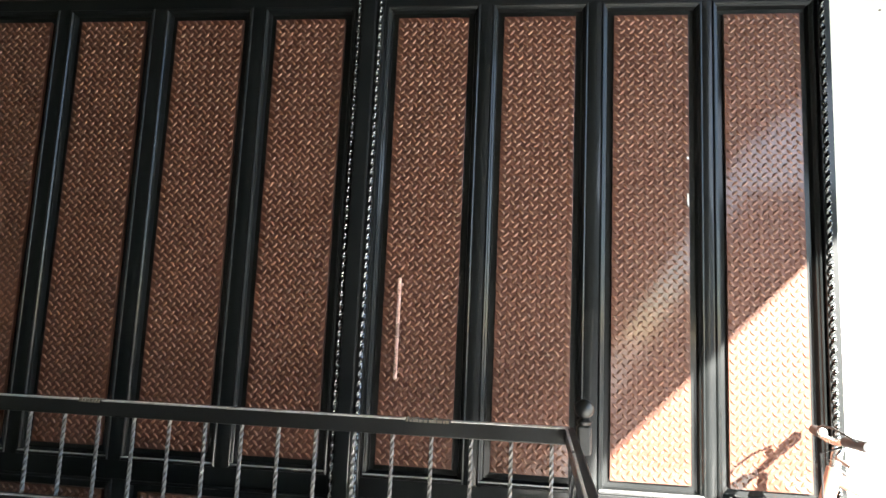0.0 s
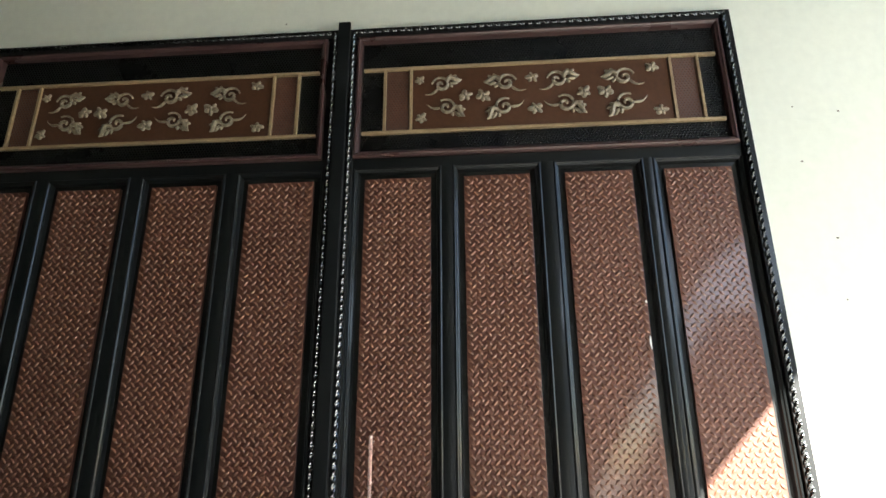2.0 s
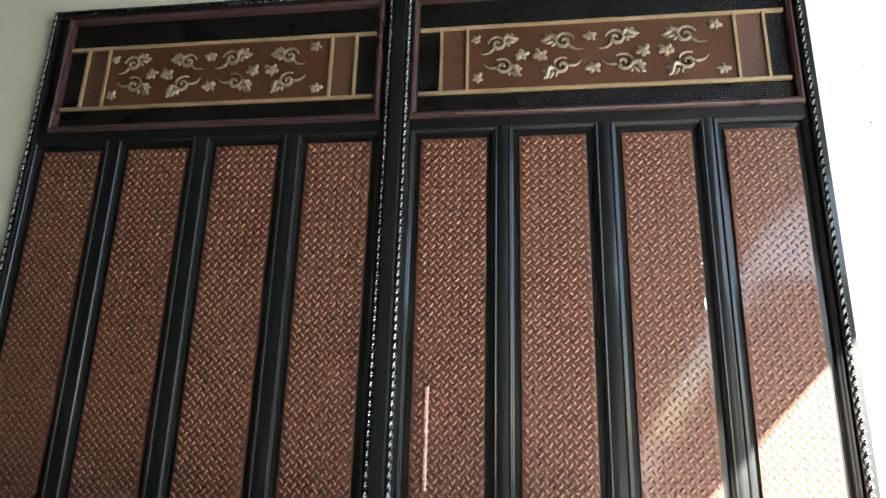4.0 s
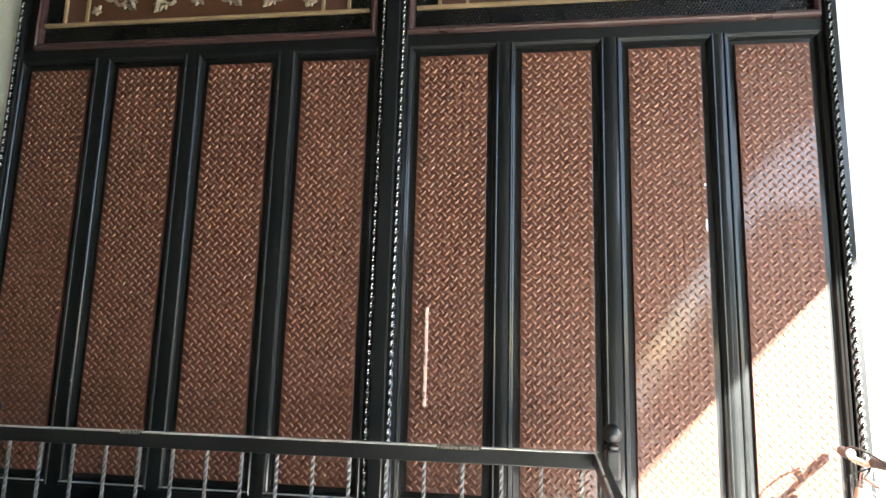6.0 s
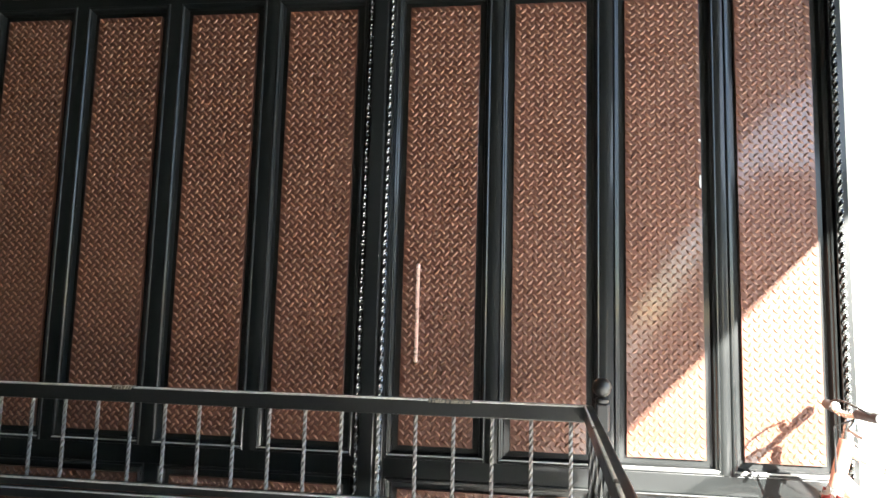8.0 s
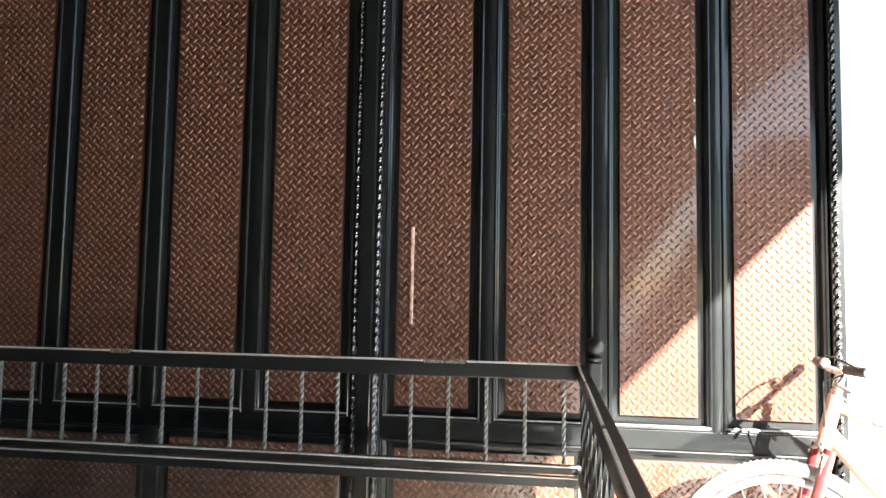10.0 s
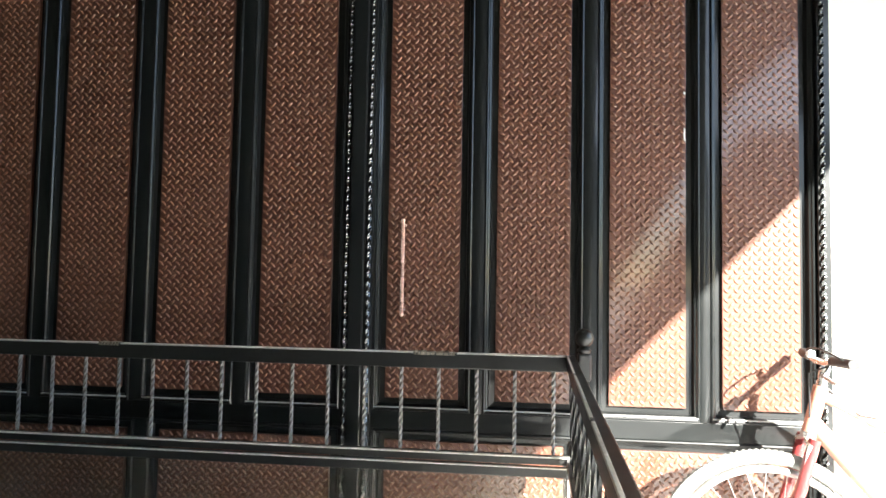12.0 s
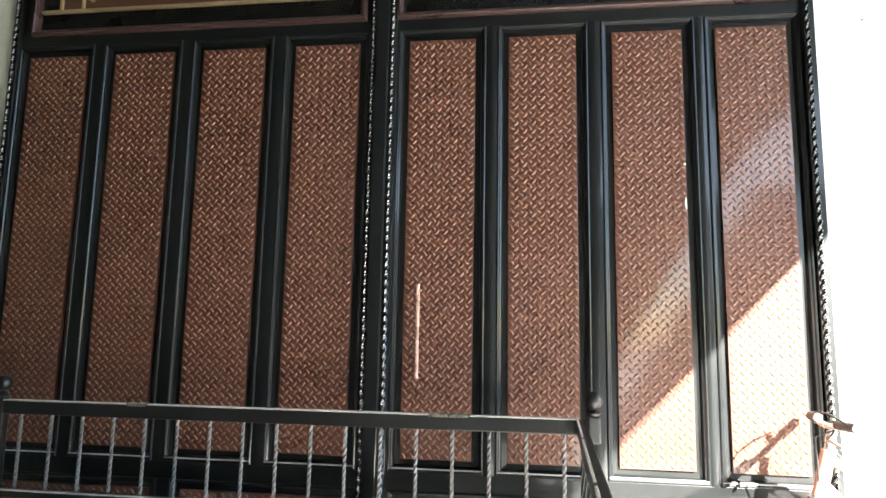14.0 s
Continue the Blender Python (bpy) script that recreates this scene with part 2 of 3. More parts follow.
# Sheet added behind the gate to close its gaps.
structure("gate_backing", box(GX0, GX1, 0.16, 0.22, 0.03, GZ), BLACK, "dark sheet closing the gate behind", "backing")

# ---- the gate ----
FACE = -0.012
ZB, ZT = 0.80, 2.515
LEAVES = [
    dict(x0=GX0, x1=-0.028, panels=[(-1.683, -1.400), (-1.257, -0.974), (-0.831, -0.548), (-0.405, -0.121)], low=[(-1.675, -0.945), (-0.800, -0.112)],
         box=(-1.665, -0.092), gold=[-1.540, -1.430, -0.327, -0.213], rope=(-1.742, -0.052)),
    dict(x0=-0.020, x1=GX1, panels=[(0.100, 0.378), (0.518, 0.790), (0.935, 1.207), (1.337, 1.604)], low=[(0.102, 0.770), (0.905, 1.598)],
         box=(0.050, 1.642), gold=[0.177, 0.293, 1.415, 1.531], rope=(0.033, 1.668)),
]
MOULD = [(0.0, FACE), (0.002, FACE - 0.004), (0.006, FACE - 0.006), (0.010, FACE - 0.004), (0.013, FACE + 0.001), (0.019, FACE + 0.004), (0.021, FACE + 0.012), (0.023, 0.014), (0.0465, 0.016), (0.0475, 0.030)]


def lozenge_sheet(x0, x1, z0, z1, off):
    """Raised leaf-shaped studs of a tread plate in staggered rows, leaning by turns to either side."""
    nx, nz = round((x1 - x0) / 0.0172), round((z1 - z0) / 0.0172)
    dx, dz = (x1 - x0) / nx, (z1 - z0) / nz
    bm = bmesh.new()
    foot = [(0.0152, 0), (0.0085, 0.0046), (0, 0.0060), (-0.0085, 0.0046), (-0.0152, 0), (-0.0085, -0.0046), (0, -0.0060), (0.0085, -0.0046)]
    for j in range(nz):
        for i in range(j % 2, nx, 2):
            cx, cz = x0 + (i + 0.5) * dx, z0 + (j + 0.5) * dz
            a = radians(45) * (1 if j % 2 else -1) + radians(random.uniform(-3, 3))
            ux, uz = math.sin(a), math.cos(a)
            rows = []
            for q, y in ((1.0, 0.0), (0.78, -0.0025), (0.40, -0.0040)):
                rows.append([bm.verts.new((cx + q * (ux * u + uz * w), off + y, cz + q * (uz * u - ux * w))) for u, w in foot])
            top = bm.verts.new((cx, off - 0.0044, cz))
            for lo, hi in zip(rows, rows[1:]):
                for k in range(8):
                    bm.faces.new((lo[k], lo[(k + 1) % 8], hi[(k + 1) % 8], hi[k]))
            for k in range(8):
                bm.faces.new((rows[2][k], rows[2][(k + 1) % 8], top))
    for f in bm.faces:
        f.smooth = True
    return bm


def dot_sheet(x0, x1, z0, z1, off, step, r, h):
    """Small round pressed domes in staggered rows."""
    bm = bmesh.new()
    rise = step * 0.866
    for j in range(int((z1 - z0 - 2 * r) / rise) + 1):
        x = x0 + r + (step / 2 if j % 2 else 0)
        z = z0 + r + j * rise
        while x < x1 - r:
            rows = [[bm.verts.new((x + q * r * math.cos(k * 1.0472), off - y, z + q * r * math.sin(k * 1.0472))) for k in range(6)] for q, y in ((1.0, 0.0), (0.6, h * 0.72))]
            top = bm.verts.new((x, off - h, z))
            for k in range(6):
                bm.faces.new((rows[0][k], rows[0][(k + 1) % 6], rows[1][(k + 1) % 6], rows[1][k])).smooth = True
                bm.faces.new((rows[1][k], rows[1][(k + 1) % 6], top)).smooth = True
            x += step
    return bm


def lobe(bm, x, z, ru, rv, turn):
    m = Matrix.Translation((x, -0.003, z)) @ Matrix.Rotation(-turn, 4, "Y") @ Matrix.Diagonal((ru, 0.007, rv, 1))
    bmesh.ops.create_uvsphere(bm, u_segments=10, v_segments=6, radius=1.0, matrix=m)


def scroll(bm, s, flip, turn):
    """A curled acanthus scroll in low relief: a leafy body on one side, a curl, and a thin tail."""
    c, d = math.cos(turn), math.sin(turn)

    def at(u, v):
        return (s * (flip * u * c - v * d), -0.004, s * (flip * u * d + v * c))

    pts, rad = [], []
    for i in range(26):
        f = i / 25
        a = 2.6 - f * 9.0
        r = 0.62 * (1 - f) + 0.06
        pts.append(at(-0.10 + 0.8 * r * math.cos(a), 0.8 * r * math.sin(a)))
        rad.append(s * (0.055 + 0.045 * math.sin(f * 3.1)))
    tube(pts, rad, 6, bm)
    body = [at(0.25 + 0.85 * f, 0.22 * math.sin(f * 5.2)) for f in (0, 0.2, 0.4, 0.6, 0.8, 1.0)]
    tube(body, [s * q for q in (0.08, 0.15, 0.14, 0.15, 0.12, 0.03)], 6, bm)
    tail = [at(-0.42 - 0.78 * f, -0.18 - 0.16 * math.sin(f * 3.0)) for f in (0, 0.2, 0.4, 0.6, 0.8, 1.0)]
    tube(tail, [s * q for q in (0.06, 0.08, 0.07, 0.05, 0.035, 0.015)], 6, bm)
    for u, v, ru, rv, an in ((0.55, 0.26, 0.22, 0.11, 0.7), (0.78, 0.18, 0.2, 0.1, 0.3), (0.62, -0.2, 0.24, 0.1, -0.5), (0.38, -0.28, 0.16, 0.09, -1.0)):
        x, _, z = at(u, v)
        lobe(bm, x, z, s * ru, s * rv, turn + flip * an)


def rosette(bm, s, turn):
    """A small ragged flower of unequal petals."""
    for k, (q, w) in enumerate(((0.62, 0.36), (0.45, 0.30), (0.58, 0.28), (0.5, 0.40), (0.42, 0.26))):
        a = turn + k * 1.257 + 0.3 * math.sin(k * 7 + turn)
        lobe(bm, s * 0.5 * math.cos(a), s * 0.42 * math.sin(a), s * q, s * w, a)
    ball(s * 0.2, (0, -0.008, 0), bm, 8)


def gate_leaf(spec, label):
    leaf = thing("gate_leaf", label, "gate", "gate leaves")
    x0, x1 = spec["x0"], spec["x1"]
    back = 0.05
    # outer frame
    r0, r1 = spec["rope"]
    for a, b in ((x0, r0 + 0.014), (r1 - 0.014, x1)):
        part("stile", box(a, b, -0.030, back, 0.06, GZ, 0.003), BLACK, leaf)
    part("top_rail", box(r0 + 0.014, r1 - 0.014, -0.030, back, 3.215, GZ, 0.003), BLACK, leaf)
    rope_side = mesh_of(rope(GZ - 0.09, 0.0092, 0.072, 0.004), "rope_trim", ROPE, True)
    # Outer and top trims use the copy with shade in its colour.
    dim_side = mesh_of(rope(GZ - 0.09, 0.0105, 0.072, 0.004), "rope_trim", ROPE_SHADE, True)
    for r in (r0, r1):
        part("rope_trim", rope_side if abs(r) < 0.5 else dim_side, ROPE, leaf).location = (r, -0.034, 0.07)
    top = part("rope_trim", rope(r1 - r0, 0.0105, 0.072, 0.004), ROPE_SHADE, leaf, "", True)
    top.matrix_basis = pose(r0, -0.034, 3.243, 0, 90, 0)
    # panels in the upper field
    inner0, inner1 = r0 + 0.014, r1 - 0.014
    edges = [p[0] - 0.047 for p in spec["panels"]], [p[1] + 0.047 for p in spec["panels"]]
    z0, z1 = ZB - 0.047, ZT + 0.047
    part("cross_rail", box(inner0, inner1, FACE, back, z1, 2.608, 0.002), BLACK, leaf)
    part("cross_rail", box(inner0, inner1, FACE, back, 0.685, z0, 0.002), BLACK, leaf)
    stops = [inner0] + [v for pair in zip(edges[0], edges[1]) for v in pair] + [inner1]
    for a, b in zip(stops[::2], stops[1::2]):
        if b - a > 0.004:
            part("stile", bowed(a, b, FACE, back, z0, z1), BLACK, leaf, "", True)
    for a, b in spec["panels"]:
        part("moulding", ring(a - 0.047, b + 0.047, z0, z1, MOULD), BLACK, leaf)
        # Thin strip standing for the lit top of the bottom ledge.
        part("ledge_light_line", box(a - 0.040, b + 0.040, FACE - 0.0075, FACE + 0.004, z0 + 0.0125, z0 + 0.0165, 0.001), LEDGE_LIGHT, leaf, "pale strip for the light on the ledge")
        panel = part("panel", box(a - 0.001, b + 0.001, 0.0, 0.035, ZB - 0.001, ZT + 0.001, 0.0012), BROWN, leaf, "brown tread plate panel")
        tagged(part("studs", lozenge_sheet(a + 0.004, b - 0.004, ZB + 0.004, ZT - 0.004, 0.0), BUMPS, panel), kind="stuff")
    # lower field
    l0, l1 = 0.31, 0.640
    part("bottom_rail", box(inner0, inner1, FACE, back, 0.06, l0 - 0.047, 0.003), BLACK, leaf)
    low = spec["low"]
    stops = [inner0] + [v for a, b in low for v in (a - 0.047, b + 0.047)] + [inner1]
    for a, b in zip(stops[::2], stops[1::2]):
        if b - a > 0.004:
            part("stile", box(a, b, FACE, back, l0 - 0.047, 0.685, 0.002), BLACK, leaf)
    for a, b in low:
        part("moulding", ring(a - 0.047, b + 0.047, l0 - 0.047, l1 + 0.045, MOULD), BLACK, leaf)
        panel = part("panel", box(a - 0.001, b + 0.001, 0.0, 0.035, l0 - 0.001, l1 + 0.001, 0.0012), BROWN, leaf, "brown tread plate kick panel")
        tagged(part("studs", lozenge_sheet(a + 0.004, b - 0.004, l0 + 0.004, l1 - 0.004, 0.0), BUMPS, panel), kind="stuff")
    # ornamental head
    b0, b1 = spec["box"]
    t0, t1 = 2.608, 3.212
    sheet = part("head_sheet", box(inner0, inner1, -0.004, 0.02, t0, t1 + 0.003), MESH_BLACK, leaf, "black pressed metal sheet")
    part("head_trim", ring(b0, b1, t0 + 0.003, t1, [(-0.003, -0.004), (-0.002, -0.030), (0.0, -0.034), (0.004, -0.040), (0.011, -0.040), (0.015, -0.034), (0.022, -0.030), (0.024, -0.003)]), ROSE, leaf, "dark rosewood coloured trim")
    g = spec["gold"]
    ga, gb = 2.727, 3.045
    for z in (ga, gb):
        part("gold_strip", box(b0 + 0.03, b1 - 0.03, -0.022, -0.004, z - 0.0068, z + 0.0068, 0.002), GOLD, leaf, "dull gold strip")
    for x in g:
        part("gold_strip", box(x - 0.0065, x + 0.0065, -0.021, -0.004, ga + 0.0068, gb - 0.0068, 0.002), GOLD, leaf, "dull gold strip")
    for a, b in ((g[0], g[1]), (g[2], g[3])):
        plate = part("side_plate", box(a + 0.008, b - 0.008, -0.010, -0.004, ga + 0.009, gb - 0.009), MESH_BROWN, leaf, "brown pressed metal plate")
        tagged(part("dots", dot_sheet(a + 0.010, b - 0.010, ga + 0.012, gb - 0.012, -0.010, 0.0135, 0.0050, 0.0017), BROWN_DOTS, plate), kind="stuff")
    for a, b, c, d in ((b0 + 0.027, b1 - 0.027, t0 + 0.03, ga - 0.008), (b0 + 0.027, b1 - 0.027, gb + 0.008, t1 - 0.026), (b0 + 0.027, g[0] - 0.008, ga + 0.01, gb - 0.008), (g[3] + 0.008, b1 - 0.027, ga + 0.01, gb - 0.008)):
        tagged(part("dots", dot_sheet(a, b, c, d, -0.004, 0.0135, 0.0050, 0.0017), BLACK_DOTS, sheet), kind="stuff")
    centre = part("centre_plate", box(g[1] + 0.008, g[2] - 0.008, -0.012, -0.004, ga + 0.009, gb - 0.009), PLATE, leaf, "brown ornament plate")
    w, mid = g[2] - g[1], (ga + gb) / 2
    spots = [(0.125, 0.07, 1, 25), (0.365, 0.065, -1, -15), (0.575, 0.07, 1, 22), (0.815, 0.066, -1, -15), (0.145, -0.05, 1, -22), (0.355, -0.06, -1, 28), (0.60, -0.057, 1, -22), (0.815, -0.066, -1, 28)]
    for u, v, flip, turn in spots:
        bm = bmesh.new()
        scroll(bm, 0.080 + random.uniform(-0.004, 0.004), flip, radians(turn + random.uniform(-4, 4)))
        part("scroll", bm, LEAF, centre, "tarnished cream scroll ornament", True).location = (g[1] + u * w, -0.013, mid + v)
    for u, v, s in ((0.035, 0.095, 0.024), (0.042, -0.095, 0.028), (0.212, 0.008, 0.032), (0.282, 0.004, 0.036), (0.472, 0.085, 0.030), (0.48, -0.07, 0.034), (0.667, 0.0, 0.034), (0.748, 0.0, 0.037), (0.93, 0.108, 0.030), (0.945, -0.105, 0.030)):
        bm = bmesh.new()
        rosette(bm, s, u * 20)
        part("flower", bm, LEAF, centre, "tarnished cream flower ornament", True).location = (g[1] + u * w, -0.013, mid + v)
    return leaf


left_leaf = gate_leaf(LEAVES[0], "black metal gate leaf with brown tread plate panels")
right_leaf = gate_leaf(LEAVES[1], "black metal gate leaf with copper pull handle, partly sunlit")
part("meeting_post", box(-0.040, 0.016, -0.048, -0.031, 0.06, 3.292, 0.005), BLACK, right_leaf)
handle = part("handle", twisted(0.345, 0.0052, 0.04, 0.003), COPPER, right_leaf, "pale copper twisted pull handle")
handle.location = (0.167, -0.052, 1.122)
for z in (1.133, 1.485):
    part("knob", ball(0.008, (0, 0, 0), None, 12), COPPER, handle, "", True).location = (0, 0, z - 1.137)
    part("bracket", box(-0.005, 0.005, 0.0, 0.052, -0.005, 0.005, 0.001), COPPER, handle).location = (0, 0, 0.012 if z < 1.2 else 0.333)

# ---- the railing ----
RY, RX0, RX1 = -0.25, -1.392, 0.772
RT, RB = 1.005, 0.672
rail = thing("railing", "worn black steel railing with twisted bars and ball posts", "railing")
part("handrail", box(RX0 - 0.03, RX1 + 0.005, RY - 0.016, RY + 0.016, RT - 0.052, RT, 0.004), STEEL, rail)
part("lower_rail", box(RX0, RX1, RY - 0.016, RY + 0.016, RB - 0.022, RB + 0.004, 0.003), STEEL, rail)
part("lower_rail", box(RX0, RX1, RY - 0.022, RY + 0.006, RB - 0.062, RB - 0.030, 0.003), STEEL, rail)
# Strips put the highlight along the front rails into colour.
for a, b in ((RX0 - 0.03, -0.889), (-0.804, 0.247), (0.395, RX1)):
    part("edge_shine", box(a, b, RY - 0.0175, RY + 0.010, RT - 0.003, RT + 0.0012, 0.001), EDGE_SHINE, rail, "pale strip for the light on the rail edge")
part("edge_shine", box(RX0, RX1, RY - 0.0175, RY - 0.004, RB + 0.0005, RB + 0.0052, 0.001), EDGE_SHINE, rail, "pale strip for the light on the rail edge")
part("edge_shine", box(RX0, RX1, RY - 0.0235, RY - 0.012, RB - 0.033, RB - 0.0288, 0.001), EDGE_SHINE, rail, "pale strip for the light on the rail edge")
bar = mesh_of(twisted(RT - 0.052 - RB, 0.0050, 0.10, 0.004, 0.006), "bar", TWIST)
for i in range(17):
    part("bar", bar, TWIST, rail).location = (-1.327 + 0.1277 * i, RY, RB)
for px, pz in ((RX0 - 0.024, 0.03), (0.815, 0.925)):
    part("post", box(px - 0.022, px + 0.022, RY - 0.02, RY + 0.02, pz, RT + 0.012, 0.008), STEEL, rail)
    part("collar", tube([(px, RY, RT + 0.012), (px, RY, RT + 0.022), (px, RY, RT + 0.032)], [0.020, 0.024, 0.012], 14), STEEL, rail, "", True)
    part("ball", ball(0.031, (px, RY, RT + 0.061)), STEEL, rail, "black steel ball finial", True)
pane = part("pane", box(RX0, RX1, RY - 0.003, RY + 0.003, 0.05, RB - 0.062), GLASS, rail, "clear pane below the rail")
pane.visible_shadow = False
part("pane_trim", box(RX1 - 0.008, RX1, RY - 0.008, RY - 0.003, 0.05, RB - 0.064), SILVER, rail, "bright pane edge trim")
# return of the railing towards the house
turn = Matrix.Translation((RX1, RY, 0)) @ Matrix.Rotation(radians(-2.6), 4, "Z")
side = thing("side_railing", "worn black steel railing with twisted bars, seen along", "railing")
side.matrix_basis = turn
part("handrail", box(-0.014, 0.014, -2.3, 0.012, RT - 0.05, RT + 0.001, 0.004), STEEL, side)
part("lower_rail", box(-0.012, 0.012, -2.3, 0.0, RB - 0.03, RB, 0.003), STEEL, side)
# Broken strips paint the highlight on the inner edge of the side rail.
for a, b in ((-2.2, -1.52), (-1.46, -0.98), (-0.95, -0.44), (-0.40, -0.02)):
    part("edge_shine", box(-0.0152, -0.008, a, b, RT - 0.004, RT + 0.0022, 0.001), EDGE_SHINE, side, "pale strip for the light on the rail edge")
side_bar = mesh_of(twisted(RT - 0.052 - RB, 0.0038, 0.28, 0.004, 0.006), "bar", SHADE_STEEL)
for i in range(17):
    part("bar", side_bar, SHADE_STEEL, side).location = (0, -0.075 - 0.13 * i, RB)
# Added sheet: its leaning front edge shapes the sun patch on the gate.
sheet_bm = box(0.016, 0.020, -0.62, -0.004, 0.05, 0.80)
for v in sheet_bm.verts:
    if v.co.y > -0.1 and v.co.z > 0.5:
        v.co.y = -0.115
part("shade_sheet", sheet_bm, SUN_SHEET, side, "pale translucent sheet added to bound the sun patch")
part("post", box(-0.018, 0.018, -2.34, -2.304, 0.03, RT, 0.004), STEEL, side)

# ---- the bicycle ----
bike = thing("bicycle", "red bicycle with silver rims leaning against the gate", "bicycle", at=(1.40, -0.22, 0.03))
bike.rotation_euler = (0, 0, radians(-3))
WR = 0.345


def wheel(x):
    hub = part("wheel", tube([(0, -0.04, 0), (0, 0.04, 0)], 0.02, 12), SILVER, bike)
    hub.location = (x, 0, WR)
    circle = [(math.cos(2 * math.pi * i / 56), 0, math.sin(2 * math.pi * i / 56)) for i in range(56)]
    part("tyre", tube([(a * (WR - 0.022), 0, b * (WR - 0.022)) for a, _, b in circle], 0.022, 12, closed=True), TYRE, hub, "", True)
    part("tread", tread(), TYRE, hub)
    part("rim", tube([(a * (WR - 0.060), 0, b * (WR - 0.060)) for a, _, b in circle], 0.013, 8, closed=True), SILVER, hub, "", True)
    spokes = bmesh.new()
    for i in range(28):
        a = 2 * math.pi * i / 28
        s = 1 if i % 2 else -1
        tube([(0.02 * math.cos(a + s), 0.03 * s, 0.02 * math.sin(a + s)), ((WR - 0.065) * math.cos(a), 0, (WR - 0.065) * math.sin(a))], 0.0013, 4, spokes)
    tagged(part("spokes", spokes, SILVER, hub), kind="stuff")


def tread():
    bm = bmesh.new()
    for i in range(110):
        a = 2 * math.pi * i / 110
        for s in (-1, 1):
            m = Matrix.Rotation(-a, 4, "Y") @ Matrix.Translation((WR - 0.001, s * 0.008, 0)) @ Matrix.Diagonal((0.002, 0.009, 0.008, 1))
            bmesh.ops.create_cube(bm, size=1.0, matrix=m)
    return bm


wheel(0.0)
wheel(1.03)
HT, HB = Vector((0.165, 0, 0.90)), Vector((0.128, 0, 0.755))
part("head_tube", tube([HB, HT], 0.022, 14), SALMON, bike, "", True)
fork = part("fork", tube([HB - Vector((0.004, 0, 0.02)), HB], 0.024, 12), SILVER, bike, "silver fork crown with red blades")
for s in (-0.045, 0.045):
    part("blade", tube([(HB.x, s, HB.z - 0.015), (0.085, s, 0.58), (0.04, s, 0.45), (0, s, WR)], [0.018, 0.017, 0.013, 0.009], 10), RED, fork, "", True)
part("brake", tube([(0.10, -0.05, 0.66), (0.11, -0.055, 0.72), (0.115, 0.0, 0.745), (0.11, 0.055, 0.72), (0.10, 0.05, 0.66)], 0.009, 8), SILVER, bike)
BBK, SEAT = Vector((0.56, 0, 0.29)), Vector((0.62, 0, 0.64))
part("down_tube", tube([HB + Vector((0.01, 0, 0.03)), BBK], 0.026, 14), SALMON, bike, "", True)
part("top_tube", tube([HT - Vector((-0.005, 0, 0.03)), SEAT], 0.017, 14), SALMON, bike, "", True)
part("seat_tube", tube([BBK, SEAT + Vector((0.03, 0, 0.20))], 0.017, 14), RED, bike, "", True)
for s in (-0.05, 0.05):
    part("chain_stay", tube([BBK, (1.03, s, WR)], 0.009, 8), RED, bike)
    part("seat_stay", tube([SEAT, (1.03, s, WR)], 0.008, 8), RED, bike)
part("saddle", tube([(0.56, 0, 0.86), (0.64, 0, 0.865), (0.74, 0, 0.87), (0.80, 0, 0.875)], [0.02, 0.035, 0.07, 0.06], 12), RUBBER, bike, "black saddle", True)
part("crank", tube([(BBK.x, -0.07, BBK.z), (BBK.x + 0.05, -0.08, BBK.z - 0.16)], 0.012, 8), SILVER, bike)
part("stem", tube([HT, HT + Vector((0.012, 0, 0.06)), HT + Vector((0.006, 0, 0.078))], 0.015, 10), SILVER, bike, "", True)
HX, HZ = HT.x + 0.004, HT.z + 0.078
bars = part("handlebar", tube([(HX - 0.004, -0.20, HZ + 0.018), (HX, -0.10, HZ + 0.012), (HX, -0.03, HZ), (HX, 0.05, HZ), (HX + 0.005, 0.12, HZ + 0.01), (HX + 0.008, 0.165, HZ + 0.012)], 0.011, 10), SILVER, bike, "", True)
part("grip", tube([(HX - 0.006, -0.225, HZ + 0.020), (HX - 0.002, -0.08, HZ + 0.012)], 0.016, 12), RUBBER, bars, "black rubber grip", True)
part("grip", tube([(HX + 0.010, 0.175, HZ + 0.012), (HX + 0.004, 0.10, HZ + 0.008)], 0.016, 12), RUBBER, bars, "black rubber grip", True)
part("bell", ball(0.014, (HX - 0.01, 0.06, HZ + 0.018)), WHITE, bars, "white bell", True)
part("brake_lever", tube([(HX - 0.005, -0.06, HZ - 0.01), (HX - 0.03, -0.08, HZ - 0.035), (HX - 0.02, -0.15, HZ - 0.05)], 0.006, 8), SILVER, bars)
part("cable", tube([(HX - 0.015, 0.08, HZ + 0.03), (HX - 0.03, 0.0, HZ + 0.045), (HX - 0.035, -0.08, HZ + 0.048), (HX - 0.025, -0.16, HZ + 0.035), (HX - 0.01, -0.20, HZ + 0.02)], 0.0035, 6), RUBBER, bike)
part("cable", tube([(HX - 0.005, -0.06, HZ - 0.005), (HX - 0.06, -0.05, HZ - 0.03), (HX - 0.05, -0.03, HZ - 0.12), (0.13, 0.0, 0.76)], 0.003, 6), RUBBER, bike)
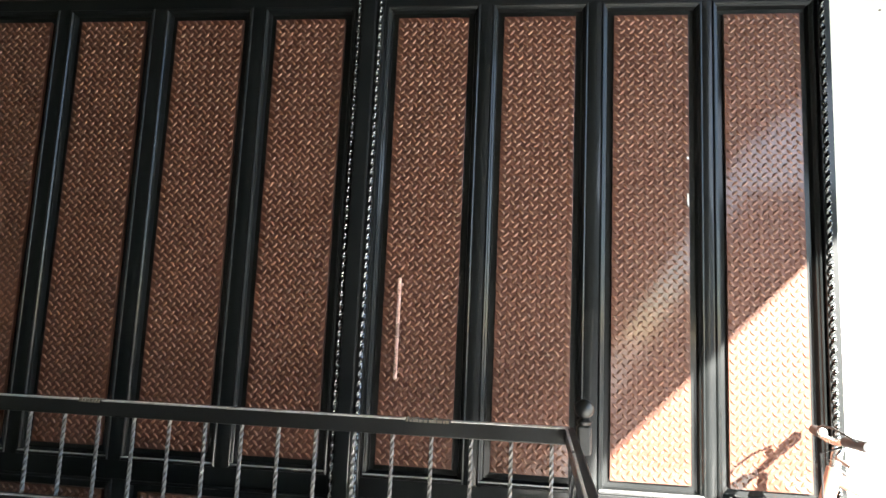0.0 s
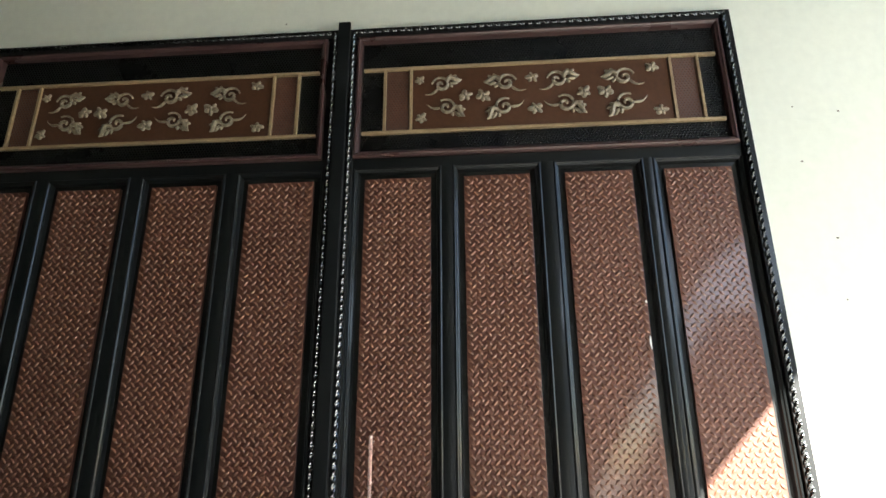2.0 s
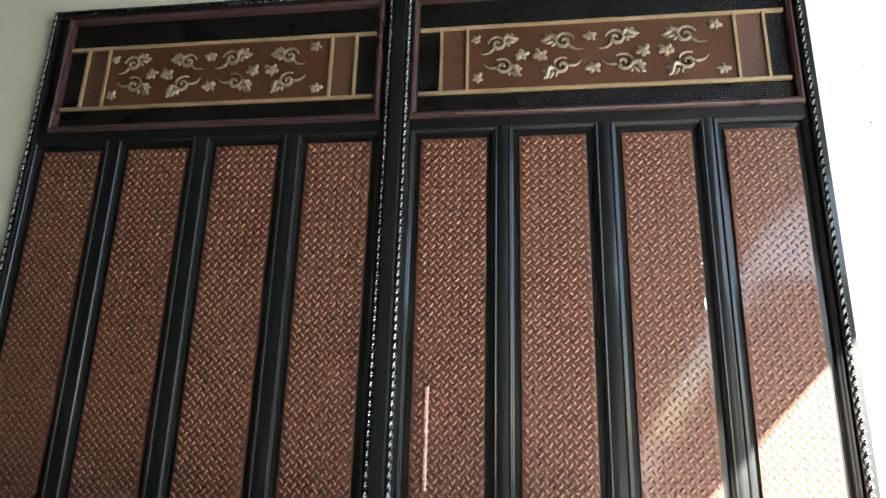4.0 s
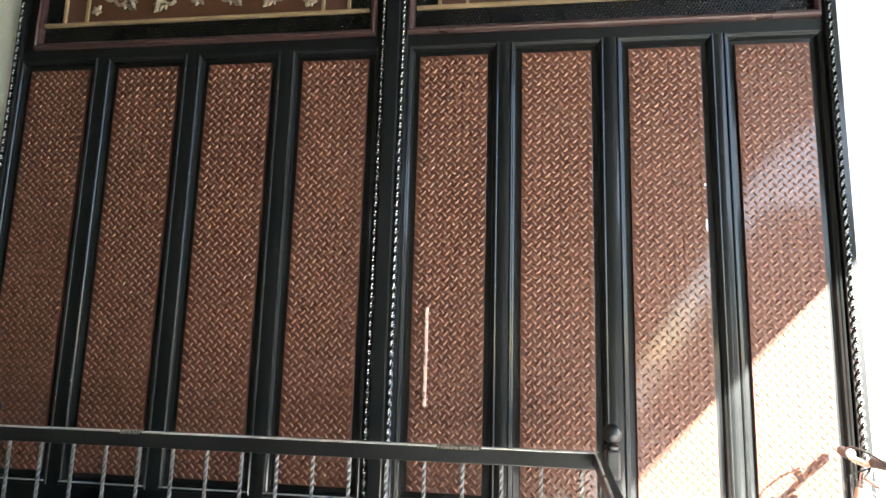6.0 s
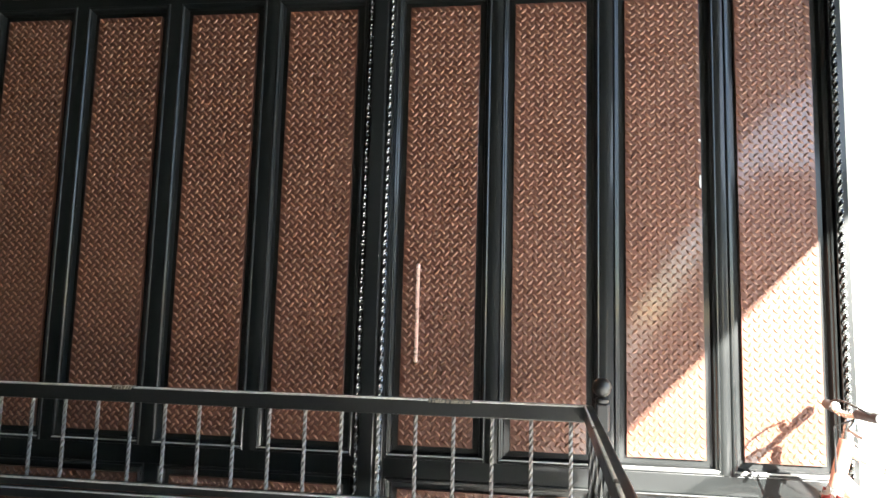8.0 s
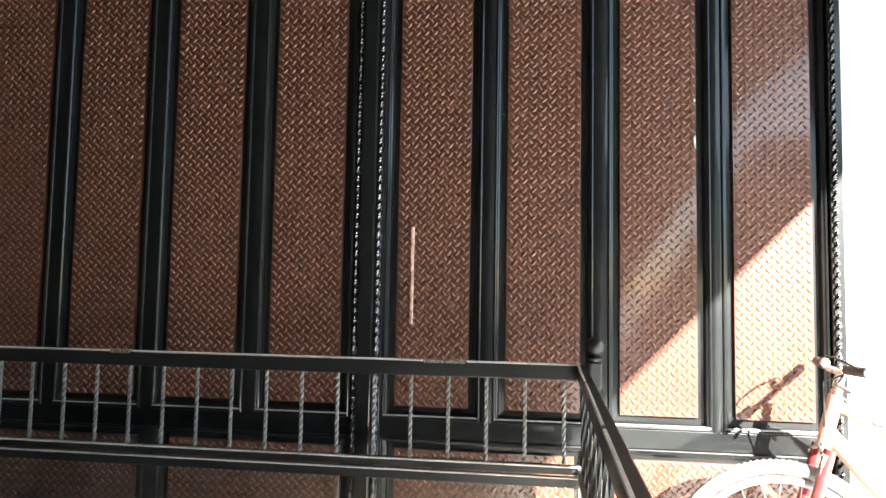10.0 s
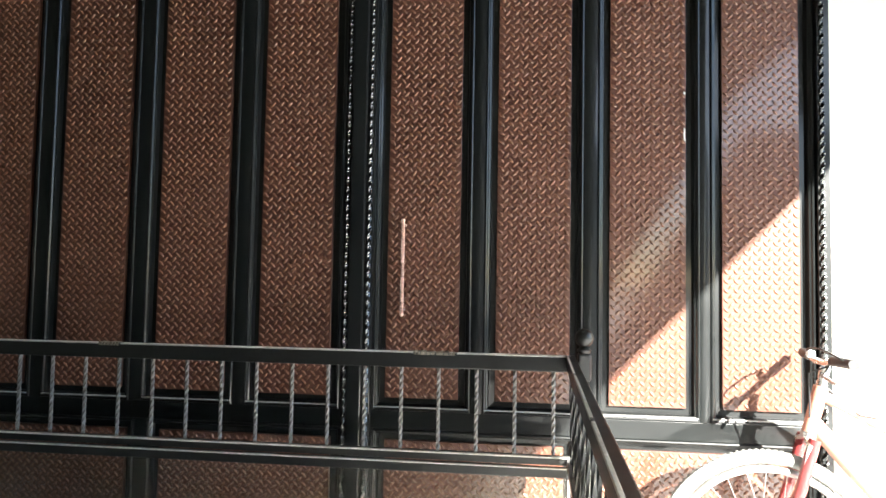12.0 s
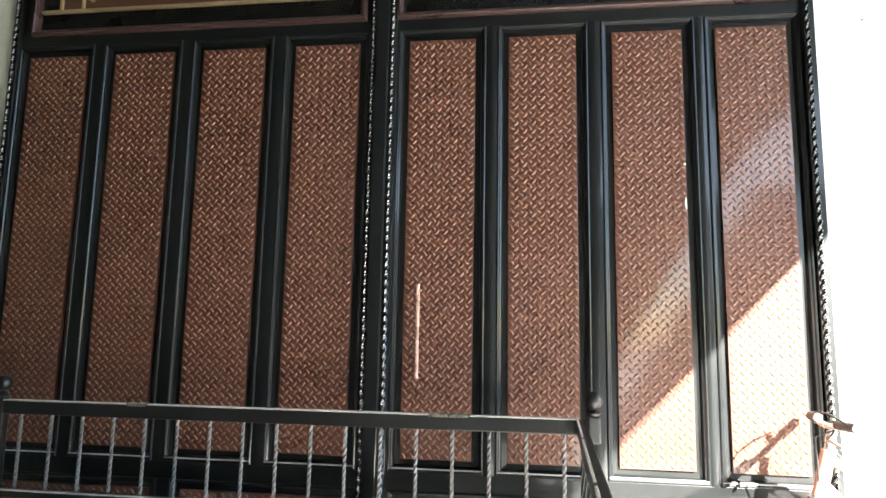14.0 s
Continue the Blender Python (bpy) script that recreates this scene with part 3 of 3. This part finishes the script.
part("cable", tube([(HX - 0.02, 0.02, HZ - 0.05), (HX + 0.10, -0.02, HZ - 0.16), (HX + 0.25, -0.02, HZ - 0.18), (SEAT.x, -0.02, SEAT.z)], 0.003, 6), RUBBER, bike)

# ---- small marks, wear and a light spot ----
def blot(rx, rz, seed):
    """A thin ragged fleck."""
    rnd = random.Random(seed)
    bm = bmesh.new()
    rim = [bm.verts.new((rx * q * math.cos(a), -0.0015, rz * q * math.sin(a))) for a, q in ((i * 0.785, rnd.uniform(0.6, 1.1)) for i in range(8))]
    base = [bm.verts.new((v.co.x * 1.15, 0.0, v.co.z * 1.15)) for v in rim]
    bm.faces.new(rim)
    for i in range(8):
        bm.faces.new((rim[i], rim[(i + 1) % 8], base[(i + 1) % 8], base[i]))
    return bm


for n, (x, z, rx, rz) in enumerate(((1.888, 2.773, 0.006, 0.005), (2.066, 2.744, 0.009, 0.006), (1.881, 2.521, 0.008, 0.007), (1.952, 2.190, 0.009, 0.006), (1.937, 1.947, 0.006, 0.005), (-0.30, 3.33, 0.006, 0.005))):
    mark = part("wall_mark", blot(rx * 0.65, rz * 0.65, n), MARK)
    mark.location = (x, -0.005, z)
    tagged(mark, "small dark fleck on the cream wall", "mark", "wall marks")
seam = part("wall_mark", box(1.843, 2.10, -0.0065, -0.005, 2.714, 2.722), WALL)
tagged(seam, "faint raised plaster seam on the cream wall", "mark", "wall marks")
for n, (a, b) in enumerate(((-0.887, -0.806), (0.249, 0.393))):
    bm = bmesh.new()
    rnd = random.Random(n)
    x = a
    while x < b - 0.006:
        w = rnd.uniform(0.006, 0.014)
        box(x, x + w, RY - 0.0185, RY + 0.012, RT - 0.008, RT + rnd.uniform(0.0015, 0.005), 0.0008, bm)
        x += w + rnd.uniform(0.0, 0.006)
    part("rust_patch", bm, MARK, rail, "rough chipped patch on the handrail")
for z, h in ((1.957, 0.006), (1.80, 0.03)):
    part("chip", blot(0.004, h, 3), WHITE, right_leaf, "bare chipped spot").location = (1.203, -0.002, z)
# White plate stands for light showing through the gap at the gate's side.
part("light_spot", box(-1.722, -1.680, -0.046, -0.040, 1.385, 1.408, 0.002), WHITE, left_leaf, "small white plate for a spot of light")
